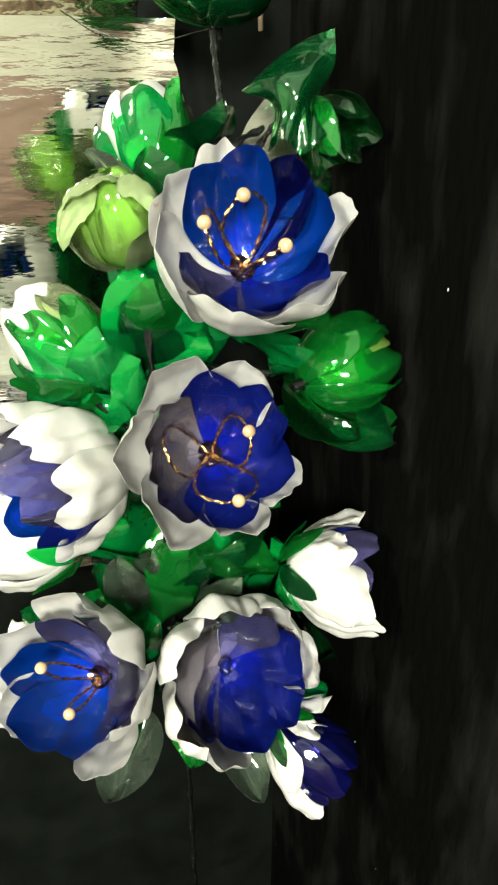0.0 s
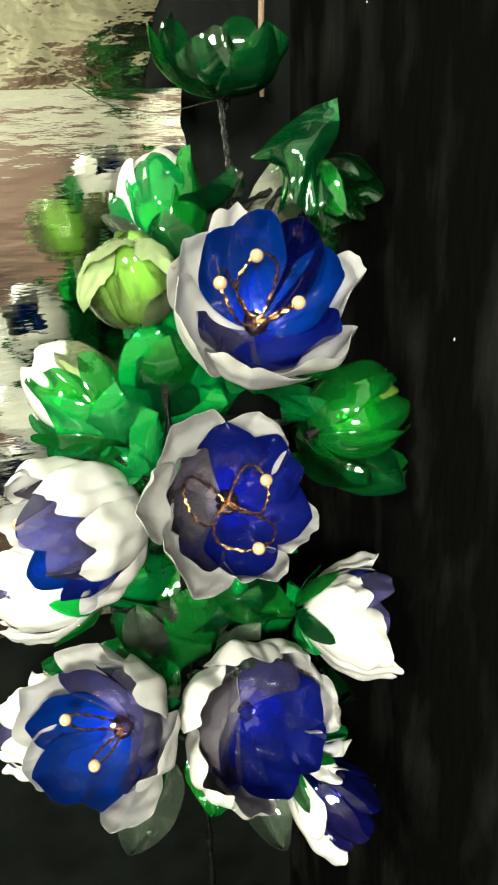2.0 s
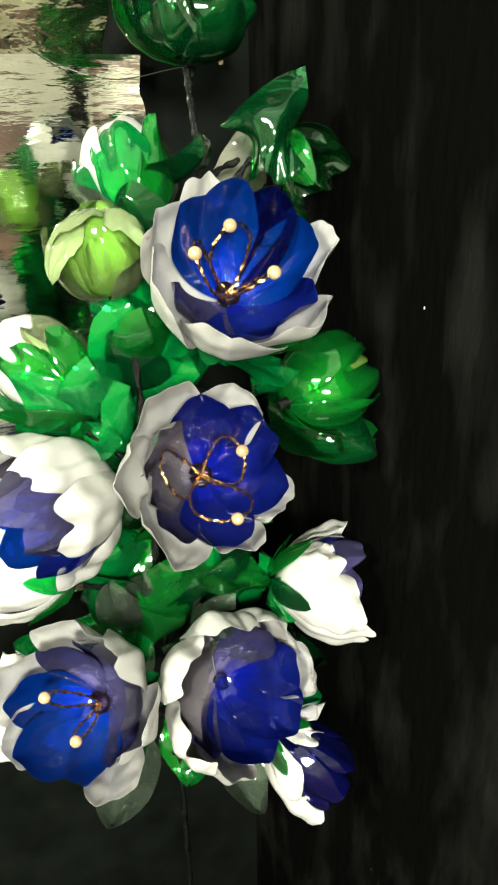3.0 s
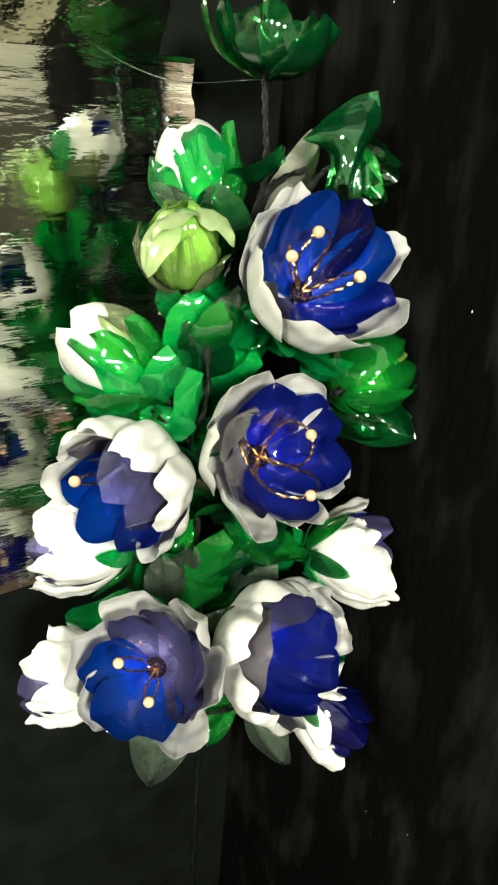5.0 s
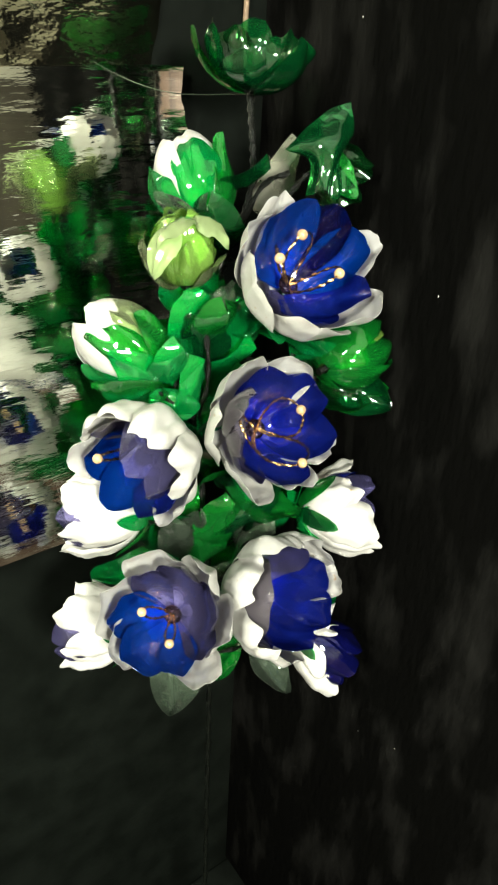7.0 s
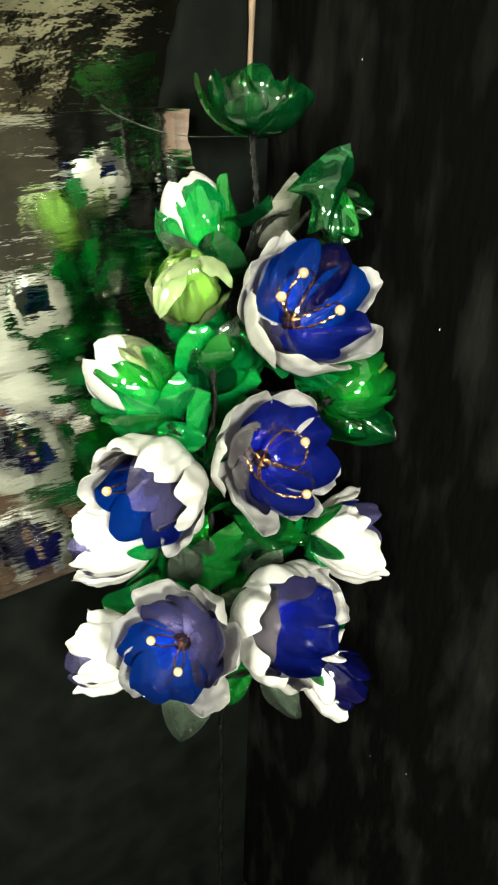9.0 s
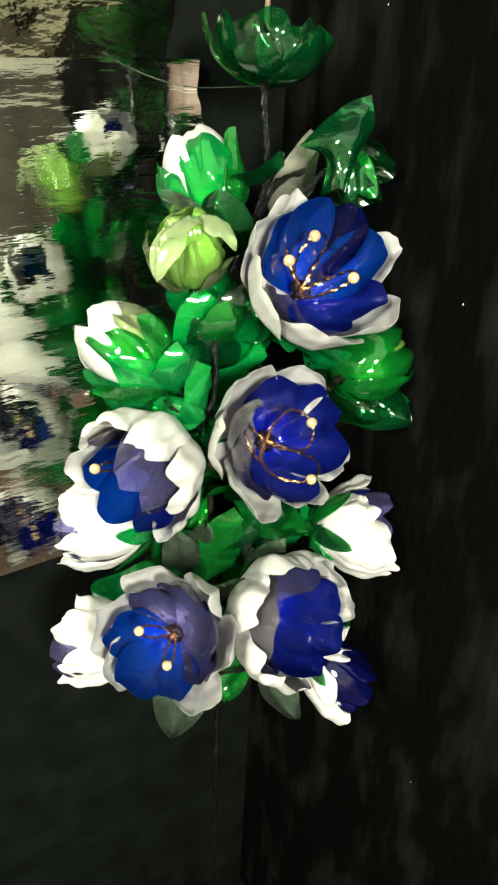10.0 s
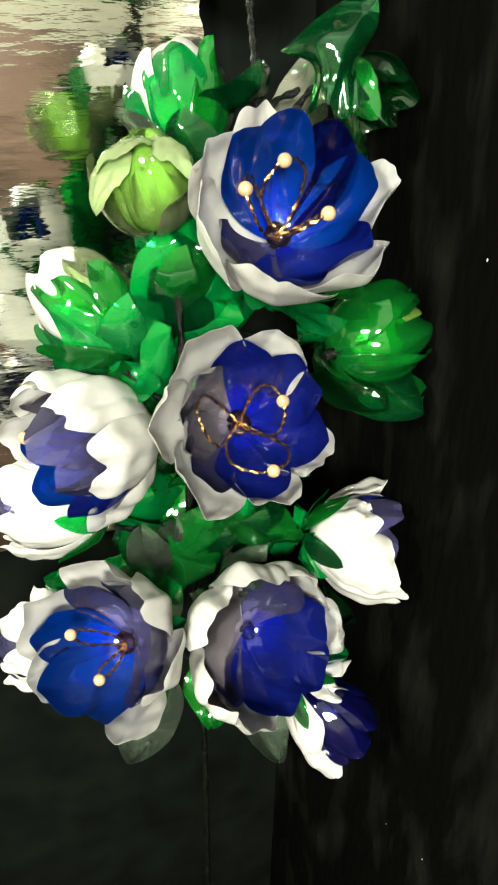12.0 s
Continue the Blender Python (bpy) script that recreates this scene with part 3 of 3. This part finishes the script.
MAIN = [(-0.036, 0.310, 0.657), (-0.036, 0.310, 0.95), (-0.037, 0.310, 1.16), (-0.042, 0.317, 1.29), (-0.040, 0.328, 1.39), (-0.026, 0.336, 1.43), (-0.012, 0.341, 1.468), (-0.0145, 0.342, 1.512)]
stem_part("main_wire", tube(bmesh.new(), spline(MAIN, 40), lambda s: 0.0019 - 0.0004 * s + 0.00008 * math.sin(s * 420), 8, 0.25), WIRE)
SIDES = [
    [(-0.026, 0.336, 1.430), (-0.012, 0.330, 1.425), (0.002, 0.312, 1.428)],
    [(-0.044, 0.318, 1.300), (-0.030, 0.312, 1.325), (-0.018, 0.302, 1.338)],
    [(-0.043, 0.320, 1.310), (-0.058, 0.318, 1.325), (-0.070, 0.312, 1.332)],
    [(-0.043, 0.313, 1.190), (-0.055, 0.300, 1.205), (-0.068, 0.275, 1.225)],
    [(-0.043, 0.313, 1.190), (-0.030, 0.305, 1.205), (-0.016, 0.290, 1.220)],
    [(-0.044, 0.316, 1.250), (-0.018, 0.310, 1.265), (0.006, 0.297, 1.281)],
    [(-0.043, 0.312, 1.150), (-0.018, 0.300, 1.165), (-0.006, 0.290, 1.188)],
    [(-0.044, 0.316, 1.250), (-0.062, 0.312, 1.270), (-0.078, 0.304, 1.280)],
    [(-0.043, 0.313, 1.180), (-0.060, 0.308, 1.195), (-0.076, 0.297, 1.207)],
    [(-0.036, 0.332, 1.410), (-0.042, 0.345, 1.435), (-0.042, 0.352, 1.452)],
    [(-0.040, 0.328, 1.390), (-0.050, 0.326, 1.408), (-0.050, 0.328, 1.428)],
    [(-0.044, 0.322, 1.340), (-0.050, 0.322, 1.356), (-0.062, 0.326, 1.372)],
    [(-0.026, 0.336, 1.430), (-0.008, 0.338, 1.466), (0.006, 0.332, 1.476)],
    [(-0.040, 0.328, 1.380), (-0.004, 0.322, 1.372), (0.022, 0.316, 1.376)],
]
SIDES += [
    [(-0.052, 0.316, 1.424), (-0.044, 0.306, 1.400), (-0.043, 0.304, 1.370), (-0.050, 0.304, 1.345)],
    [(-0.078, 0.312, 1.376), (-0.064, 0.302, 1.362), (-0.050, 0.302, 1.350)],
    [(0.000, 0.322, 1.462), (0.008, 0.316, 1.476), (0.020, 0.316, 1.482)],
]
for run in SIDES:
    stem_part("side_wire", tube(bmesh.new(), spline(run, 10), 0.0013, 7, 0.4), WIRE)


def in_bell(p):
    for inv, R, D in BELLS:
        q = inv @ p
        if -D < q.z < 0.004 and math.hypot(q.x, q.y) < R * math.sqrt(max(0.02, 1 - (q.z / D) ** 2)):
            return True
    return False


def pointing(base, yaw, pitch, roll):
    """A frame at base whose y axis points at yaw degrees right of the room side and pitch degrees up."""
    y, p = radians(yaw), radians(pitch)
    d = Vector((math.sin(y) * math.cos(p), -math.cos(y) * math.cos(p), math.sin(p)))
    x = d.cross(Vector((0, 0, 1))).normalized()
    return Matrix.Translation(base) @ Matrix((x, d, x.cross(d))).transposed().to_4x4() @ Matrix.Rotation(radians(roll), 4, "Y")


def leaf(base, yaw, pitch, roll, length, width, mat, seed, bend=0.7, cup=0.25, label=""):
    """A leaf on the stem, cut shorter and bent away where it would run into a bell."""
    for tries in range(9):
        bm = leaf_mesh(length, width, bend, cup, seed)
        bmesh.ops.transform(bm, matrix=pointing(base, yaw, pitch, roll), verts=bm.verts)
        if not any(in_bell(v.co) for v in bm.verts):
            break
        if tries < 8:
            bm.free()
        length, yaw = length * 0.93, yaw + (5 if yaw > 0 else -5)
    return stem_part("leaf", bm, mat, label)


leaf((-0.040, 0.314, 1.245), -18, 50, 10, 0.048, 0.033, CLEAR, 1, label="clear plastic leaf")
leaf((-0.042, 0.312, 1.300), 20, 25, 0, 0.055, 0.042, GREEN, 3)
leaf((-0.040, 0.330, 1.380), 10, 30, 10, 0.055, 0.037, GREEN, 6)
leaf((-0.040, 0.330, 1.395), 45, 20, 0, 0.052, 0.035, EMERALD, 7)
leaf((-0.042, 0.322, 1.330), 60, 0, 0, 0.060, 0.042, GREEN, 8)
leaf((-0.042, 0.322, 1.325), -40, -10, 0, 0.050, 0.037, EMERALD, 9)
leaf((-0.060, 0.318, 1.330), -5, -35, 0, 0.045, 0.033, EMERALD, 10)
leaf((-0.044, 0.314, 1.200), -60, -30, 0, 0.060, 0.037, DARKGREEN, 12)
leaf((-0.056, 0.306, 1.178), -22, -42, 0, 0.055, 0.037, CLEAR, 13)
leaf((-0.010, 0.300, 1.172), 24, -42, 0, 0.046, 0.026, CLEAR, 14)
leaf((0.015, 0.315, 1.370), 70, -30, 0, 0.055, 0.037, GREEN, 15)
leaf((-0.030, 0.335, 1.430), -30, 40, 0, 0.045, 0.035, DARKGREEN, 16)
leaf((-0.030, 0.310, 1.290), 65, -25, 0, 0.050, 0.037, GREEN, 19)
leaf((-0.042, 0.330, 1.350), 20, 10, 15, 0.048, 0.040, EMERALD, 22)
leaf((-0.030, 0.332, 1.400), 70, 5, 0, 0.055, 0.042, EMERALD, 23)
leaf((-0.028, 0.316, 1.378), 8, 76, 0, 0.048, 0.020, CLEAR, 24, 0.4)
leaf((-0.022, 0.318, 1.370), 14, 72, 10, 0.052, 0.030, EMERALD, 105, 0.4)
leaf((-0.034, 0.330, 1.372), 25, 60, 0, 0.050, 0.030, CLEAR, 25)
leaf((-0.046, 0.320, 1.270), -70, 10, 0, 0.055, 0.042, EMERALD, 26)
leaf((-0.010, 0.306, 1.200), 75, -20, 0, 0.055, 0.033, EMERALD, 29)
leaf((0.010, 0.318, 1.372), 80, 10, 0, 0.055, 0.037, EMERALD, 30)
leaf((0.010, 0.318, 1.350), 75, -15, 0, 0.060, 0.035, GREEN, 31)
leaf((-0.025, 0.330, 1.405), 35, -15, 0, 0.050, 0.037, GREEN, 32)
leaf((-0.030, 0.345, 1.460), 40, 20, 0, 0.042, 0.033, DARKGREEN, 35)
leaf((-0.080, 0.310, 1.300), -30, -10, 0, 0.045, 0.033, EMERALD, 36)
leaf((-0.060, 0.310, 1.240), -75, -5, 0, 0.060, 0.033, EMERALD, 37)


def nylon_thread():
    run = spline([(-0.016, 0.344, 1.512), (-0.050, 0.385, 1.508), (-0.085, 0.398, 1.520), (-0.115, 0.387, 1.545), (-0.150, 0.374, 1.575)], 14)
    return tagged(part("nylon_thread", tube(bmesh.new(), run, 0.00028, 5), CLEAR), "thin clear nylon thread tied to the spike", "thread")


nylon_thread()


def lint():
    """Specks of white lint on the velvet."""
    bm = bmesh.new()
    rng = random.Random(5)
    for k in range(9):
        p = CORNER @ Vector((0.0035, rng.uniform(0.02, 0.26), rng.uniform(1.0, 1.57)))
        q = bmesh.ops.create_icosphere(bm, subdivisions=1, radius=rng.uniform(0.00018, 0.00042))
        bmesh.ops.transform(bm, matrix=Matrix.Translation(p) @ Matrix.Diagonal((1, 1, rng.uniform(1, 2.4), 1)), verts=q["verts"])
    return tagged(part("lint", bm, WHITE), "specks of pale lint on the black velvet", "lint", kind="stuff")


lint()

# leaves that lie over the open bells
def folded_leaf():
    """A pinched sheet of film: a hood with a beak, a narrow waist and a flared hem."""
    rows = [[(-0.0020, 0.3160, 1.4905), (0.009, 0.3185, 1.5000), (0.021, 0.3230, 1.5075), (0.0325, 0.3220, 1.5115)],
            [(-0.0018, 0.3158, 1.4898), (0.009, 0.3075, 1.4945), (0.020, 0.3040, 1.4960), (0.0320, 0.3130, 1.4990)],
            [(0.0095, 0.3130, 1.4850), (0.013, 0.3040, 1.4840), (0.019, 0.3025, 1.4825), (0.0250, 0.3100, 1.4850)],
            [(0.0075, 0.3080, 1.4690), (0.013, 0.2975, 1.4745), (0.020, 0.3015, 1.4690), (0.0290, 0.2970, 1.4760)]]
    across = [spline(r, 8) for r in rows]
    n = len(across[0])
    down = [spline([r[i] for r in across], 8) for i in range(n)]
    grid = []
    for j in range(len(down[0])):
        row = []
        for i in range(n):
            p = Vector(down[i][j])
            p.y += 0.0011 * math.sin(i * 0.9 + j * 0.35) * j / len(down[0]) + 0.0014 * noise.noise(p * 130)
            row.append(p)
        grid.append(row)
    return stem_part("folded_leaf", sheet(bmesh.new(), grid, 0.0005), DARKGREEN, "folded glossy green plastic leaf")


folded_leaf()
leaf((0.004, 0.362, 1.442), 40, 62, -12, 0.052, 0.032, SHEER, 43, 0.5, label="sheer pale plastic leaf")
leaf((-0.100, 0.296, 1.300), -25, -20, 0, 0.030, 0.024, EMERALD, 43, label="small emerald plastic leaf")
leaf((0.016, 0.300, 1.268), 40, 5, 0, 0.034, 0.024, EMERALD, 44)
leaf((0.010, 0.290, 1.215), 60, -10, 0, 0.036, 0.022, EMERALD, 45)
leaf((-0.044, 0.322, 1.318), 5, 15, 0, 0.040, 0.036, EMERALD, 46)
leaf((-0.040, 0.326, 1.360), 50, 30, 0, 0.046, 0.036, EMERALD, 48)
leaf((-0.080, 0.318, 1.375), -10, -50, 0, 0.040, 0.032, EMERALD, 49)
leaf((-0.052, 0.320, 1.345), -60, 15, 0, 0.045, 0.034, EMERALD, 50)

# broad leaves that stand up behind the bells and fill the gaps
rng = random.Random(77)
for k in range(22):
    z = 1.165 + 0.24 * ((k * 0.618) % 1.0)
    x = -0.045 + rng.uniform(-0.030, 0.034)
    up = rng.choice((1, 1, -1))
    leaf((x, 0.322 + rng.uniform(-0.006, 0.008), z), rng.uniform(-28, 28), up * rng.uniform(50, 82), rng.uniform(-25, 25),
         rng.uniform(0.036, 0.052), rng.uniform(0.030, 0.042), (EMERALD, GREEN, GREEN, DARKGREEN)[k % 4], 60 + k, 0.5)

# leaves in the gap between the four lower bells, and single ones that show clearly
leaf((-0.030, 0.306, 1.250), 12, 66, 10, 0.050, 0.042, GREEN, 90, 0.5)
leaf((-0.012, 0.310, 1.248), 30, 60, -10, 0.050, 0.042, DARKGREEN, 91, 0.5)
leaf((0.010, 0.312, 1.255), 45, 64, 0, 0.046, 0.036, EMERALD, 92, 0.5)
leaf((-0.046, 0.308, 1.235), -10, 70, 0, 0.048, 0.036, GREEN, 93, 0.5)
leaf((-0.020, 0.318, 1.285), 20, 75, 0, 0.044, 0.040, GREEN, 94, 0.4)
leaf((-0.056, 0.306, 1.245), -20, 55, 20, 0.044, 0.026, CLEAR, 95, 0.8)
leaf((-0.018, 0.286, 1.262), 60, 35, 60, 0.034, 0.018, CLEAR, 96, 1.1)
leaf((-0.090, 0.284, 1.284), -75, 4, 75, 0.030, 0.024, EMERALD, 97, 0.4, label="small emerald plastic leaf")
leaf((0.012, 0.290, 1.272), 70, 12, 70, 0.034, 0.024, EMERALD, 98, 0.5)
leaf((0.004, 0.282, 1.205), 72, -20, 70, 0.032, 0.022, EMERALD, 99, 0.5)
leaf((-0.020, 0.318, 1.390), 30, 40, 20, 0.044, 0.034, EMERALD, 100, 0.5)
leaf((-0.075, 0.316, 1.350), -40, 40, 30, 0.036, 0.030, EMERALD, 102, 0.5)
leaf((-0.062, 0.312, 1.345), 5, 50, 10, 0.034, 0.034, EMERALD, 103, 0.5)
leaf((0.030, 0.318, 1.365), 60, -20, 70, 0.048, 0.030, DARKGREEN, 104, 0.6)

# rounded leaves at the joint of the side wires, in front of the foil
leaf((-0.062, 0.304, 1.370), 18, 58, 10, 0.032, 0.032, EMERALD, 106, 0.5)
leaf((-0.057, 0.303, 1.366), 0, -48, 0, 0.034, 0.032, EMERALD, 107, 0.5)
leaf((-0.064, 0.303, 1.366), -48, -40, 0, 0.038, 0.032, GREEN, 108, 0.5)
leaf((-0.050, 0.306, 1.352), 30, -30, 20, 0.034, 0.030, EMERALD, 109, 0.5)
leaf((-0.046, 0.308, 1.340), 5, -70, 0, 0.036, 0.028, GREEN, 110, 0.4)


def film_ribbon(run, width, mat, label, seed):
    """A curling offcut of film."""
    path = spline(run, 8)
    grid = []
    for k, p in enumerate(path):
        d = (path[min(k + 1, len(path) - 1)] - path[max(k - 1, 0)]).normalized()
        turn = 0.5 + 1.3 * math.sin(k / len(path) * 3.0 + seed)
        side = d.cross(Vector((0, -1, 0))).normalized() * math.cos(turn) + Vector((0, -1, 0)) * math.sin(turn)
        grid.append([p + side * width * (i / 4 - 0.5) for i in range(5)])
    return stem_part("film_ribbon", sheet(bmesh.new(), grid, 0.0003), mat, label)


film_ribbon([(-0.0398, 0.292, 1.2424), (-0.0268, 0.288, 1.2529), (-0.0249, 0.286, 1.2697), (-0.0155, 0.284, 1.2779), (-0.0032, 0.286, 1.2777)], 0.008, CLEAR, "curled clear plastic ribbon", 0.2)
# tall folded films in the heart of the spike
rng = random.Random(31)
for k in range(16):
    z = 1.185 + 0.165 * ((k * 0.382) % 1.0)
    leaf((-0.032 + rng.uniform(-0.024, 0.040), 0.314 + rng.uniform(-0.006, 0.006), z), rng.uniform(-35, 45), rng.uniform(38, 86), rng.uniform(-40, 40),
         rng.uniform(0.034, 0.050), rng.uniform(0.020, 0.032), (DARKGREEN, EMERALD, CLEAR, MOSS)[k % 4], 131 + k, 0.4, 0.45)
# glossy films between the two upper bells
leaf((-0.014, 0.324, 1.402), 62, -6, 25, 0.056, 0.036, GREEN, 161, 0.4, 0.4)
leaf((-0.012, 0.322, 1.392), 54, -16, -20, 0.050, 0.032, EMERALD, 163, 0.4, 0.4)
leaf((-0.020, 0.326, 1.404), 40, 14, 40, 0.046, 0.030, DARKGREEN, 165, 0.5, 0.4)
# long dark films that reach out towards the velvet
leaf((0.012, 0.312, 1.372), 62, -42, 35, 0.056, 0.034, MOSS, 151, 0.5, 0.4)
leaf((0.006, 0.318, 1.440), 52, 8, 20, 0.054, 0.038, MOSS, 155, 0.5, 0.4)
leaf((0.004, 0.312, 1.215), 66, 10, 30, 0.050, 0.032, MOSS, 157, 0.5, 0.4)


def bud_flap(owner, base, yaw, pitch, roll, length, width, mat, seed):
    """A pale sepal that folds down over the side of a bud."""
    bm = leaf_mesh(length, width, 1.1, 0.25, seed)
    bmesh.ops.transform(bm, matrix=owner.matrix_world.inverted() @ pointing(base, yaw, pitch, roll), verts=bm.verts)
    return part("sepal", bm, mat, owner, "pale green plastic sepal folded down")


bpy.context.view_layer.update()
FLAP = film("pale_flap_plastic", (0.84, 0.94, 0.66), (0.58, 0.74, 0.34), 0.42)
bud_flap(lime_bud, (-0.0500, 0.3030, 1.4620), -72, 8, 190, 0.026, 0.019, FLAP, 3)
bud_flap(lime_bud, (-0.0600, 0.3020, 1.4600), -48, -25, 170, 0.030, 0.016, FLAP, 5)
bud_flap(lime_bud, (-0.0500, 0.3050, 1.4620), 55, 0, 180, 0.022, 0.017, FLAP, 8)
